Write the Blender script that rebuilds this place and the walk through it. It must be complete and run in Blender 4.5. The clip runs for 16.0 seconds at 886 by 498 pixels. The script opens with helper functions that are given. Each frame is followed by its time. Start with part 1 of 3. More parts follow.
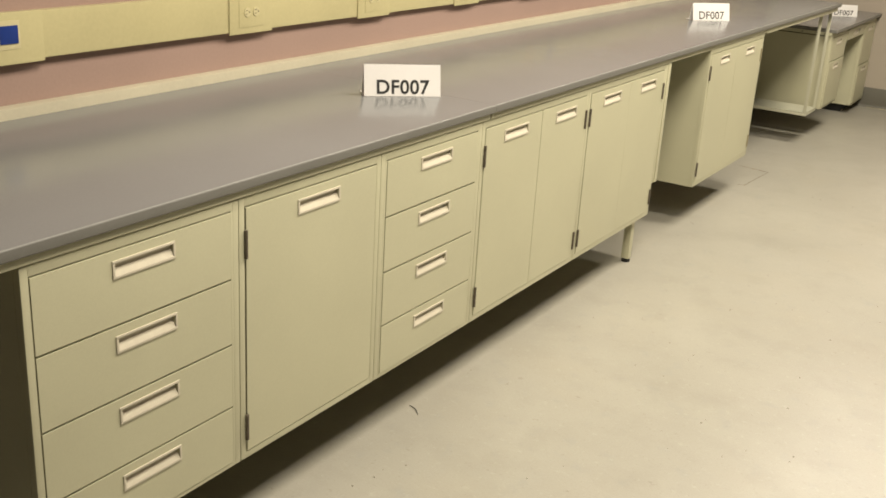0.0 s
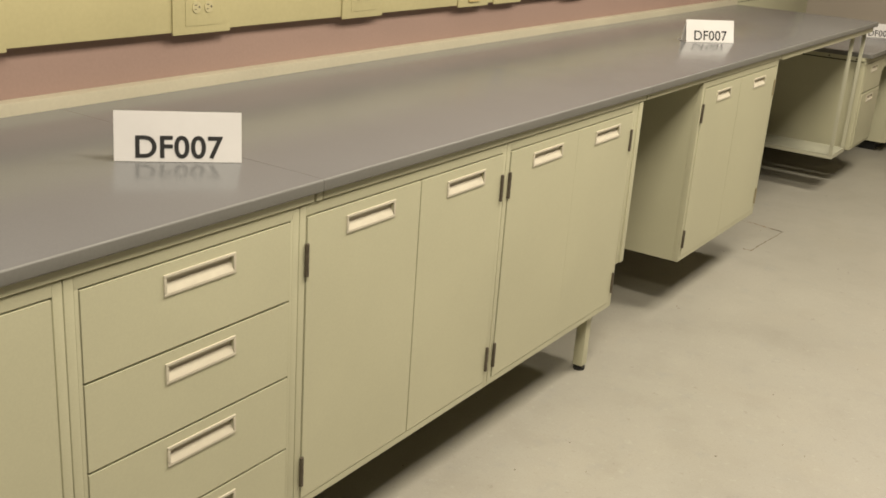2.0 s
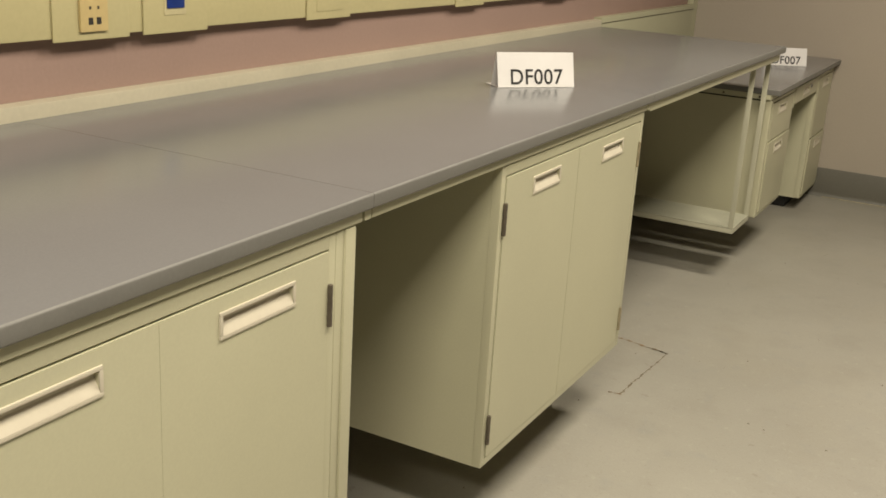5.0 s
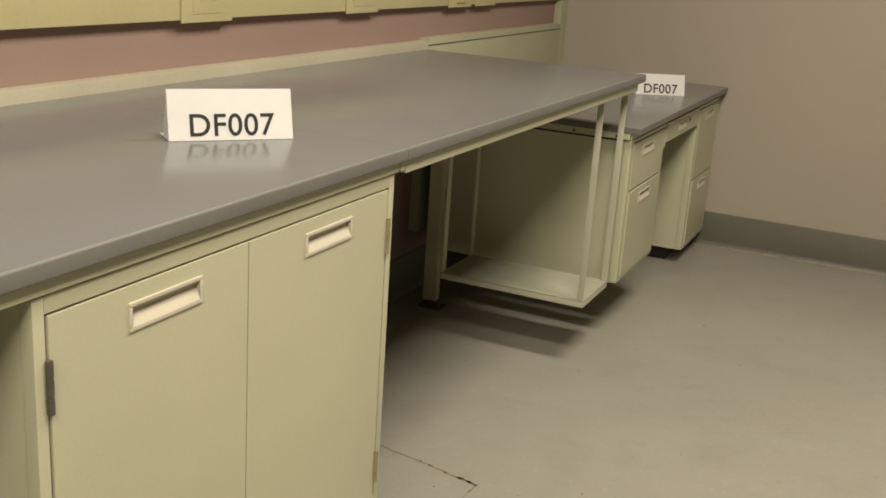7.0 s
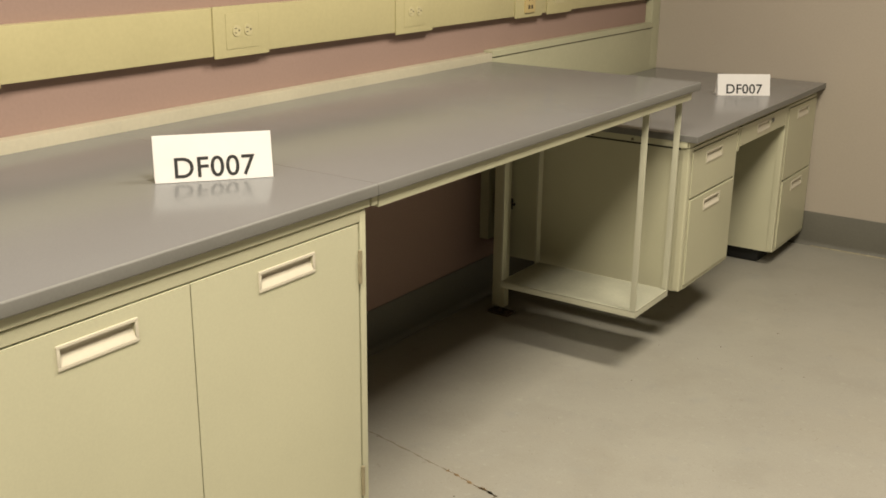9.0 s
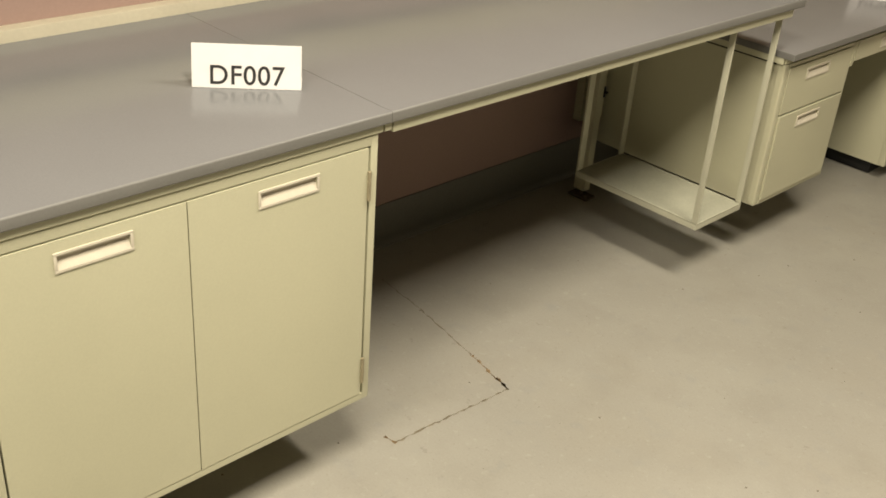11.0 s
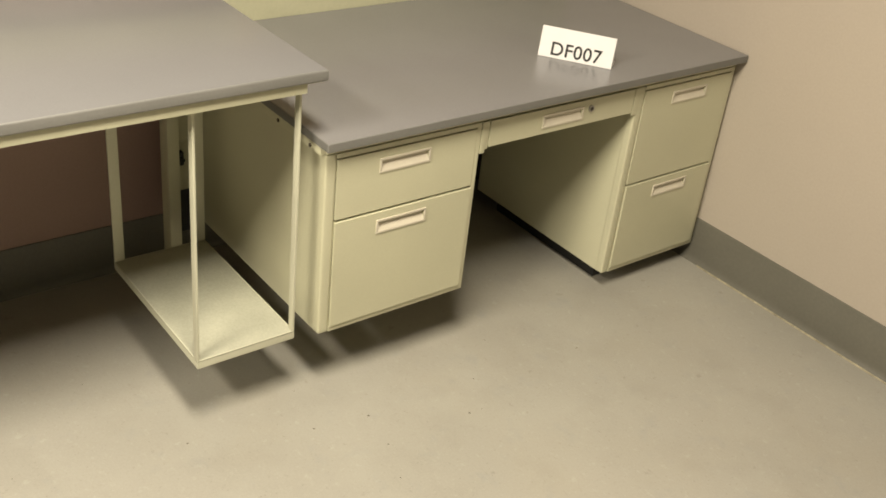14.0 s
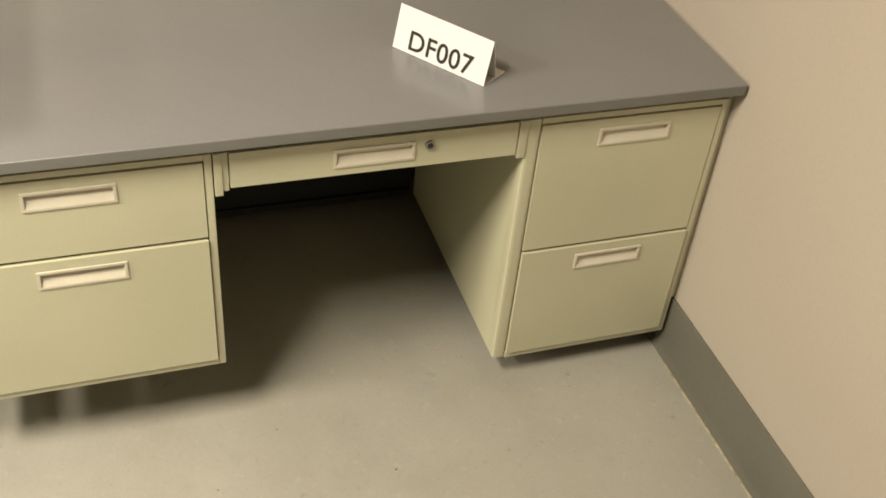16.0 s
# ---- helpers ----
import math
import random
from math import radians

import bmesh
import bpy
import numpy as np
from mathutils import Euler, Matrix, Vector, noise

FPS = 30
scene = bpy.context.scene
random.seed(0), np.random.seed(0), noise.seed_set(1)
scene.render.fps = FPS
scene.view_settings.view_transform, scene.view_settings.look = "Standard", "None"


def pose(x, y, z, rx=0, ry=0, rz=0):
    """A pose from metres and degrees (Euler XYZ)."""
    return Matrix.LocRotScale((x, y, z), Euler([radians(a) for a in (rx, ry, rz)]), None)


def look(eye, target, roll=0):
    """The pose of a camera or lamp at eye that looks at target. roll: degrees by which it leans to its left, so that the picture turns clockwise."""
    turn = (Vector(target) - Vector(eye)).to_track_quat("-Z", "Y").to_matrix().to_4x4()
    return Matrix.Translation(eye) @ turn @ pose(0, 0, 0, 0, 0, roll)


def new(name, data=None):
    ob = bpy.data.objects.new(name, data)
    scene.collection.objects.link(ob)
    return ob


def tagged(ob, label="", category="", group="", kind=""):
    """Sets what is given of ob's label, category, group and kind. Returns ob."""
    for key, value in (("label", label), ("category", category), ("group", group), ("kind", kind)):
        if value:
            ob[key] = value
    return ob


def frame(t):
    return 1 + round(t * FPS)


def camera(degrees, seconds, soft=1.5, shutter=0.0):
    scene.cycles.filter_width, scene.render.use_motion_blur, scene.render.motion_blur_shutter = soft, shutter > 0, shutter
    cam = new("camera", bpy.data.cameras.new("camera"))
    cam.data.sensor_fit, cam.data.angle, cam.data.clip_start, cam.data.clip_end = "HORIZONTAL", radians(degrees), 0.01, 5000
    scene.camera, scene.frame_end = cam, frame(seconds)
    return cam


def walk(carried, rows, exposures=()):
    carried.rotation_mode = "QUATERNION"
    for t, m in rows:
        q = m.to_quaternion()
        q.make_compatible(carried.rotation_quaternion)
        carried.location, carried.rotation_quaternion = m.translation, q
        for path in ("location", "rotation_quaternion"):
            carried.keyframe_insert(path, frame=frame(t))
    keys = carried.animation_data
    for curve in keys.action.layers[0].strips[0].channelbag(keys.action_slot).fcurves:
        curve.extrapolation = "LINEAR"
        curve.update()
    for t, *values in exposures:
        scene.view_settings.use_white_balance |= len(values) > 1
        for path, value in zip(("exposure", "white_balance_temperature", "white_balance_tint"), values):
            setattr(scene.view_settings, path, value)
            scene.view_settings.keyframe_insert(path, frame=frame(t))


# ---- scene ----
cam = camera(46.0, 16.0, soft=1.7)
PATH = [
    (0, (2.288, -1.177, 1.581), (1.309, 0.429, 0.903), 3.5),
    (0.5, (2.299, -1.061, 1.605), (1.295, 0.546, 0.964), 2.5),
    (1, (2.202, -0.634, 1.535), (1.068, 0.883, 0.893), 1.6),
    (1.5, (2.120, -0.312, 1.473), (0.983, 1.183, 0.786), 0.8),
    (2, (1.997, 0.114, 1.467), (0.973, 1.700, 0.807), 4.1),
    (2.5, (1.835, 0.433, 1.419), (0.880, 2.068, 0.776), 4.7),
    (3, (1.812, 0.616, 1.446), (0.991, 2.337, 0.839), 5.5),
    (5.5, (1.571, 2.175, 1.301), (0.623, 3.832, 0.706), 2.4),
    (6, (1.588, 2.469, 1.286), (0.533, 4.078, 0.740), 4.1),
    (6.5, (1.587, 2.700, 1.294), (0.699, 4.391, 0.700), 5.5),
    (7, (1.608, 2.857, 1.283), (0.812, 4.604, 0.721), 3.9),
    (7.5, (1.636, 2.987, 1.284), (0.835, 4.705, 0.648), 3.4),
    (8, (1.647, 3.156, 1.258), (0.656, 4.783, 0.647), 0.6),
    (10.3, (2.405, 2.760, 1.665), (1.238, 4.223, 0.961), 2.6),
    (10.5, (2.330, 2.889, 1.671), (1.142, 4.301, 0.901), 3.9),
    (11, (2.244, 3.205, 1.709), (1.018, 4.456, 0.745), 4.5),
    (11.5, (2.272, 3.411, 1.719), (1.141, 4.802, 0.832), 3.8),
    (12, (2.403, 3.588, 1.840), (1.233, 4.924, 0.919), 6.2),
    (12.5, (2.531, 3.865, 1.836), (1.294, 5.130, 0.903), 3.1),
    (13, (2.565, 4.221, 1.850), (1.322, 5.485, 0.924), 4.2),
    (13.5, (2.524, 4.638, 1.823), (1.318, 5.905, 0.854), 5.0),
    (14, (2.556, 5.069, 1.757), (1.243, 6.182, 0.739), 6.7),
    (14.5, (2.445, 5.485, 1.735), (1.150, 6.558, 0.653), 6.2),
    (15, (2.397, 5.944, 1.741), (1.037, 6.846, 0.585), 5.0),
    (15.5, (2.313, 6.238, 1.736), (0.888, 6.915, 0.507), 5.5),
    (16, (2.213, 6.553, 1.719), (0.774, 7.116, 0.449), 5.9),
]
EXPOSURES = [(0, 0.06), (0.5, -0.10), (1, -0.24), (2, -0.28), (3, -0.34), (5.5, -0.38), (7, -0.38), (8, -0.20), (10.3, -0.04), (11.5, 0.0), (12.0, 0.08), (12.5, 0.40), (15, 0.58), (15.5, 0.58), (16, 0.64)]
walk(cam, [(t, look(eye, target, roll)) for t, eye, target, roll in PATH], EXPOSURES)


# ---------------------------------------------------------------- light
world = bpy.data.worlds.new("world")
scene.world = world
world.use_nodes = True
world.node_tree.nodes["Background"].inputs[0].default_value = (0.9, 0.85, 0.75, 1)
world.node_tree.nodes["Background"].inputs[1].default_value = 0.0

LAMP_POWER = 66.0
LAMP_COLOR = (1.0, 0.90, 0.735)
CEILING_Z = 2.75
LAMPS = [(1.66, 0.5), (1.66, 2.25), (1.66, 4.0), (1.66, 5.7)]
for lx, ly in LAMPS:
    lamp = bpy.data.lights.new("troffer_light", "AREA")
    lamp.shape, lamp.size, lamp.size_y = "RECTANGLE", 0.86, 0.34
    lamp.energy, lamp.color = LAMP_POWER, LAMP_COLOR
    lo = new("troffer_light", lamp)
    lo.matrix_world = pose(lx, ly, CEILING_Z - 0.03)


# ---------------------------------------------------------------- materials
def material(name, color, rough=0.5, metal=0.0, spread=0.06, scale=6.0, fine=90.0, bump=0.05, spec=0.5, tint=None):
    """Principled surface with a slow and a fine variation of colour and gloss, and a fine relief."""
    m = bpy.data.materials.new(name)
    m.use_nodes = True
    nt = m.node_tree
    b = nt.nodes["Principled BSDF"]
    b.inputs["Metallic"].default_value = metal
    b.inputs["Specular IOR Level"].default_value = spec
    co = nt.nodes.new("ShaderNodeTexCoord")
    n1, n2 = nt.nodes.new("ShaderNodeTexNoise"), nt.nodes.new("ShaderNodeTexNoise")
    n1.inputs["Scale"].default_value, n1.inputs["Detail"].default_value = scale, 5
    n2.inputs["Scale"].default_value, n2.inputs["Detail"].default_value = fine, 3
    for n in (n1, n2):
        nt.links.new(co.outputs["Object"], n.inputs["Vector"])
    ramp = nt.nodes.new("ShaderNodeValToRGB")
    dark = tuple(c * (1 - spread) for c in color)
    light = tuple(min(1, c * (1 + spread)) for c in (tint or color))
    ramp.color_ramp.elements[0].position, ramp.color_ramp.elements[0].color = 0.32, (*dark, 1)
    ramp.color_ramp.elements[1].position, ramp.color_ramp.elements[1].color = 0.68, (*light, 1)
    nt.links.new(n1.outputs["Fac"], ramp.inputs["Fac"])
    mix = nt.nodes.new("ShaderNodeMix")
    mix.data_type, mix.blend_type = "RGBA", "OVERLAY"
    mix.inputs["Factor"].default_value = spread * 1.6
    nt.links.new(ramp.outputs["Color"], mix.inputs["A"])
    nt.links.new(n2.outputs["Fac"], mix.inputs["B"])
    nt.links.new(mix.outputs["Result"], b.inputs["Base Color"])
    mr = nt.nodes.new("ShaderNodeMapRange")
    mr.inputs["To Min"].default_value, mr.inputs["To Max"].default_value = max(0.03, rough - 0.07), min(1, rough + 0.07)
    nt.links.new(n1.outputs["Fac"], mr.inputs["Value"])
    nt.links.new(mr.outputs["Result"], b.inputs["Roughness"])
    bp = nt.nodes.new("ShaderNodeBump")
    bp.inputs["Strength"].default_value, bp.inputs["Distance"].default_value = bump, 0.002
    nt.links.new(n2.outputs["Fac"], bp.inputs["Height"])
    nt.links.new(bp.outputs["Normal"], b.inputs["Normal"])
    return m


def speckled(name, color, fleck_dark, fleck_light, rough):
    """Seamless speckled floor with soft scuffs and worn, greyer patches."""
    m = material(name, color, rough, spread=0.05, scale=1.3, fine=160, bump=0.12)
    nt = m.node_tree
    b = nt.nodes["Principled BSDF"]
    base = b.inputs["Base Color"].links[0].from_socket
    co = nt.nodes["Texture Coordinate"]
    last = base
    for scale, lo, hi, col, amount in ((110, 0.62, 0.70, fleck_dark, 0.26), (140, 0.62, 0.70, fleck_light, 0.3), (55, 0.58, 0.74, fleck_dark, 0.14), (5, 0.50, 0.75, fleck_dark, 0.20), (3.1, 0.50, 0.75, fleck_light, 0.18), (1.7, 0.50, 0.75, (0.33, 0.28, 0.19), 0.16), (12, 0.58, 0.74, (0.24, 0.25, 0.24), 0.30), (23, 0.66, 0.72, fleck_dark, 0.36), (38, 0.60, 0.72, fleck_light, 0.3)):
        n = nt.nodes.new("ShaderNodeTexNoise")
        n.inputs["Scale"].default_value, n.inputs["Detail"].default_value, n.inputs["Roughness"].default_value = scale, 4, 0.6
        nt.links.new(co.outputs["Object"], n.inputs["Vector"])
        mr = nt.nodes.new("ShaderNodeMapRange")
        mr.inputs["From Min"].default_value, mr.inputs["From Max"].default_value = lo, hi
        mr.inputs["To Max"].default_value = amount
        nt.links.new(n.outputs["Fac"], mr.inputs["Value"])
        mx = nt.nodes.new("ShaderNodeMix")
        mx.data_type = "RGBA"
        mx.inputs["B"].default_value = (*col, 1)
        nt.links.new(mr.outputs["Result"], mx.inputs["Factor"])
        nt.links.new(last, mx.inputs["A"])
        last = mx.outputs["Result"]
    nt.links.new(last, b.inputs["Base Color"])
    return m


def emitter(name, color, strength):
    m = bpy.data.materials.new(name)
    m.use_nodes = True
    b = m.node_tree.nodes["Principled BSDF"]
    b.inputs["Base Color"].default_value = (0.8, 0.8, 0.78, 1)
    b.inputs["Emission Color"].default_value = (*color, 1)
    b.inputs["Emission Strength"].default_value = strength
    return m


M_CABINET = material("painted_steel_sage", (0.503, 0.487, 0.340), 0.36, spread=0.035, scale=3, fine=240, bump=0.03)
M_SHELF = material("painted_steel_pale_cream", (0.50, 0.49, 0.37), 0.38, spread=0.04, scale=4, fine=200, bump=0.03)
# tray: darker and more mottled than the shelf cream
M_TRAY = material("painted_steel_tray", (0.375, 0.372, 0.285), 0.5, spread=0.10, scale=7, fine=160, bump=0.05)
# near-black copy of the sage: shade behind the front gaps, and the panel seam
M_INSIDE = material("inside_shade_and_seam", (0.07, 0.064, 0.045), 0.6, spread=0.05)
M_PULL = material("pull_cream_enamel", (0.56, 0.515, 0.41), 0.42, spread=0.03, scale=20, bump=0.02)
M_HINGE = material("hinge_dark_steel", (0.12, 0.10, 0.075), 0.45, metal=0.4, spread=0.15, scale=60)
M_HINGE_PAINTED = material("hinge_painted_steel", (0.29, 0.25, 0.16), 0.4, metal=0.2, spread=0.1, scale=60)
M_TOP = material("grey_laminate", (0.165, 0.168, 0.168), 0.19, spread=0.05, scale=1.6, fine=300, bump=0.05, spec=0.40)
M_TOP_EDGE = material("grey_laminate_edge", (0.160, 0.156, 0.142), 0.45, spread=0.06, scale=4, fine=200)
M_DESK_TOP = material("grey_desk_laminate", (0.190, 0.188, 0.186), 0.24, spread=0.05, scale=1.8, fine=260, bump=0.05, spec=0.6)
M_CURB = material("cream_curb", (0.50, 0.46, 0.345), 0.5, spread=0.05, scale=5)
M_PANEL = material("cream_wall_panel", (0.43, 0.42, 0.285), 0.45, spread=0.05, scale=2.5)
M_PINK = material("pink_wall_paint", (0.315, 0.214, 0.178), 0.75, spread=0.05, scale=1.4, fine=120, bump=0.12)
M_BEIGE = material("beige_wall_paint", (0.395, 0.347, 0.284), 0.7, spread=0.035, scale=1.1, fine=130, bump=0.10)
M_BASE = material("grey_vinyl_base", (0.118, 0.112, 0.088), 0.45, spread=0.08, scale=3)
M_RACEWAY = material("yellow_raceway", (0.49, 0.44, 0.24), 0.4, spread=0.04, scale=3, bump=0.03)
M_PLATE = material("outlet_ivory", (0.54, 0.485, 0.285), 0.35, spread=0.03, scale=20)
M_JACK = material("jack_plate_tan", (0.55, 0.43, 0.20), 0.4, spread=0.05, scale=20)
M_SLOT = material("outlet_slot", (0.03, 0.025, 0.02), 0.6)
M_BLUE = material("blue_plastic", (0.010, 0.033, 0.19), 0.35, spread=0.08, scale=30)
M_CARD = material("white_card", (0.72, 0.70, 0.68), 0.6, spread=0.02, scale=12)
M_INK = material("black_ink", (0.015, 0.014, 0.013), 0.6, spread=0.1)
M_FLOOR = speckled("speckled_floor", (0.320, 0.304, 0.258), (0.175, 0.158, 0.122), (0.43, 0.42, 0.36), 0.40)
M_CRACK = material("crack_rust", (0.115, 0.066, 0.026), 0.8, spread=0.4, scale=22, tint=(0.23, 0.155, 0.075))
M_PATCH = material("patch_joint", (0.17, 0.14, 0.09), 0.7, spread=0.25, scale=30)
# black rubber and fittings; also the black put in for shaded gaps and knee space
M_BLACK = material("black_rubber_and_shade", (0.012, 0.012, 0.011), 0.65, spread=0.2)
M_STEEL = material("dull_steel", (0.35, 0.34, 0.32), 0.35, metal=0.9, spread=0.1, scale=30)
M_RUST = material("rusty_steel", (0.10, 0.07, 0.045), 0.8, spread=0.3, scale=60)
# unseen walls, kept very dark so little light bounces into the shadows
M_OTHER = material("unseen_wall_dark", (0.075, 0.066, 0.055), 0.7, spread=0.04, scale=1.2)
# unseen ceiling, darkened to weaken the bounce; the lamp rims share it
M_CEILING = material("ceiling_tile_darkened", (0.28, 0.27, 0.255), 0.9, spread=0.04, scale=20, fine=200, bump=0.3)
M_DIFFUSER = emitter("lamp_diffuser", LAMP_COLOR, 2.2)
M_DUST = material("floor_dirt", (0.12, 0.10, 0.07), 0.9, spread=0.3)
M_CAULK = material("pale_caulk", (0.36, 0.32, 0.22), 0.7, spread=0.35, scale=20)


# ---------------------------------------------------------------- mesh helpers
def solid(bm, x0, x1, y0, y1, z0, z1, bevel=0.0, seg=2):
    """Adds a box, its edges rounded by bevel."""
    mine = bmesh.new()
    bmesh.ops.create_cube(mine, size=1)
    for v in mine.verts:
        v.co = Vector(((x0 + x1) / 2 + v.co.x * (x1 - x0), (y0 + y1) / 2 + v.co.y * (y1 - y0), (z0 + z1) / 2 + v.co.z * (z1 - z0)))
    if bevel:
        bmesh.ops.bevel(mine, geom=mine.edges[:], offset=bevel, segments=seg, profile=0.7, affect="EDGES")
    merge(bm, mine)
    return bm


def merge(bm, mine):
    tmp = bpy.data.meshes.new("tmp")
    mine.to_mesh(tmp)
    mine.free()
    bm.from_mesh(tmp)
    bpy.data.meshes.remove(tmp)


def rod(bm, a, b, r, sides=12):
    """Adds a round bar from a to b."""
    a, b = Vector(a), Vector(b)
    mine = bmesh.new()
    bmesh.ops.create_cone(mine, cap_ends=True, segments=sides, radius1=r, radius2=r, depth=(b - a).length)
    m = Matrix.Translation((a + b) / 2) @ (b - a).to_track_quat("Z", "Y").to_matrix().to_4x4()
    bmesh.ops.transform(mine, matrix=m, verts=mine.verts)
    merge(bm, mine)
    return bm


def part(name, bm, mat, parent=None, label="", smooth=True):
    """Links a bmesh as one mesh object under a thing or a part."""
    me = bpy.data.meshes.new(name)
    bm.to_mesh(me)
    bm.free()
    me.materials.append(mat)
    if smooth:
        for p in me.polygons:
            p.use_smooth = True
        me.set_sharp_from_angle(angle=radians(35))
    ob = new(name, me)
    if parent is not None:
        ob.parent = parent
        ob.matrix_parent_inverse = parent.matrix_world.inverted()
    if label:
        ob["label"] = label
    return ob


def box(name, x0, x1, y0, y1, z0, z1, mat, parent=None, bevel=0.0015, label=""):
    return part(name, solid(bmesh.new(), x0, x1, y0, y1, z0, z1, bevel), mat, parent, label)


def thing(name, x, y, z, label, category, group="", kind=""):
    """An empty at the base of a thing, to hold its parts."""
    ob = new(name)
    ob.empty_display_size = 0.05
    ob.matrix_world = pose(x, y, z)
    bpy.context.view_layer.update()
    return tagged(ob, label, category, group, kind)


# ---------------------------------------------------------------- plan
WALL_X, NORTH_Y, SOUTH_Y, EAST_X = -0.075, 7.716, -3.4, 3.7
FRONT_X = 0.742          # cabinet fronts
EDGE_X = 0.757           # front edge of the bench top
TOP_Z, TOP_UNDER = 0.919, 0.893
CAB_TOP, CAB_BOTTOM = 0.871, 0.201
BACK_X = -0.035           # rear edge of the worktops

# ---------------------------------------------------------------- setting
floor = box("floor", WALL_X - 0.2, EAST_X + 0.2, SOUTH_Y - 0.2, NORTH_Y + 0.2, -0.15, 0.0, M_FLOOR, bevel=0)
tagged(floor, "pale beige speckled seamless floor with cracks and scuffs", "floor", kind="structure")
for nm, lab, mat, b in (
    ("wall_west", "dusty pink painted wall behind the bench", M_PINK, (WALL_X - 0.15, WALL_X, SOUTH_Y, NORTH_Y)),
    ("wall_north", "beige painted end wall beside the desk", M_BEIGE, (WALL_X - 0.15, EAST_X + 0.15, NORTH_Y, NORTH_Y + 0.15)),
    # south and east walls are unseen; their dark colour holds back bounced light
    ("wall_south", "unseen wall, darkened to cut bounced light", M_OTHER, (WALL_X - 0.15, EAST_X + 0.15, SOUTH_Y - 0.15, SOUTH_Y)),
    ("wall_east", "unseen wall, darkened to cut bounced light", M_OTHER, (EAST_X, EAST_X + 0.15, SOUTH_Y, NORTH_Y)),
):
    tagged(box(nm, *b, 0.0, CEILING_Z, mat, bevel=0), lab, "wall", kind="structure")
tagged(box("ceiling", WALL_X - 0.15, EAST_X + 0.15, SOUTH_Y - 0.15, NORTH_Y + 0.15, CEILING_Z, CEILING_Z + 0.12, M_CEILING, bevel=0), "unseen ceiling, darkened to cut bounced light", "ceiling", kind="structure")


def cove_base(name, along, fixed, a, b, side, label):
    """Vinyl cove base: an upright strip with a small curved toe. along: 'x' or 'y'."""
    profile = [(0, 0), (0.016, 0), (0.013, 0.004), (0.008, 0.012), (0.006, 0.025), (0.006, 0.152), (0.004, 0.156), (0, 0.156)]
    bm = bmesh.new()
    rings = []
    for s in (a, b):
        ring = []
        for d, z in profile:
            q = fixed + side * d
            ring.append(bm.verts.new((s, q, z) if along == "x" else (q, s, z)))
        rings.append(ring)
    n = len(profile)
    for i in range(n):
        bm.faces.new((rings[0][i], rings[0][(i + 1) % n], rings[1][(i + 1) % n], rings[1][i]))
    bm.faces.new(rings[0]), bm.faces.new(rings[1])
    bmesh.ops.recalc_face_normals(bm, faces=bm.faces)
    tagged(part(name, bm, M_BASE), label, "baseboard", kind="structure")


cove_base("baseboard_west", "y", WALL_X, SOUTH_Y, NORTH_Y - 0.02, 1, "dark grey vinyl cove base along the pink wall")
cove_base("baseboard_north", "x", NORTH_Y, WALL_X + 0.02, EAST_X, -1, "grey vinyl cove base along the beige wall")
cove_base("baseboard_east", "y", EAST_X, SOUTH_Y, NORTH_Y - 0.02, -1, "grey vinyl cove base along the plain wall")
box("caulk_line", 0.78, EAST_X, NORTH_Y - 0.021, NORTH_Y - 0.0165, 0.0, 0.004, M_CAULK, bevel=0.001)
tagged(bpy.data.objects["caulk_line"], "pale worn caulk line under the baseboard", "trim", kind="structure")

# ceiling lamps
for lx, ly in LAMPS:
    t_ = thing("ceiling_light", lx, ly, CEILING_Z, "recessed white fluorescent ceiling fixture with flat diffuser", "lamp", "ceiling lights")
    bm = bmesh.new()
    for b in ((lx - 0.49, lx - 0.46, ly - 0.24, ly + 0.24), (lx + 0.46, lx + 0.49, ly - 0.24, ly + 0.24), (lx - 0.46, lx + 0.46, ly - 0.24, ly - 0.21), (lx - 0.46, lx + 0.46, ly + 0.21, ly + 0.24)):
        solid(bm, *b, CEILING_Z - 0.025, CEILING_Z, 0.003)
    part("frame", bm, M_CEILING, t_)
    box("diffuser", lx - 0.459, lx + 0.459, ly - 0.209, ly + 0.209, CEILING_Z - 0.016, CEILING_Z - 0.008, M_DIFFUSER, t_, bevel=0)


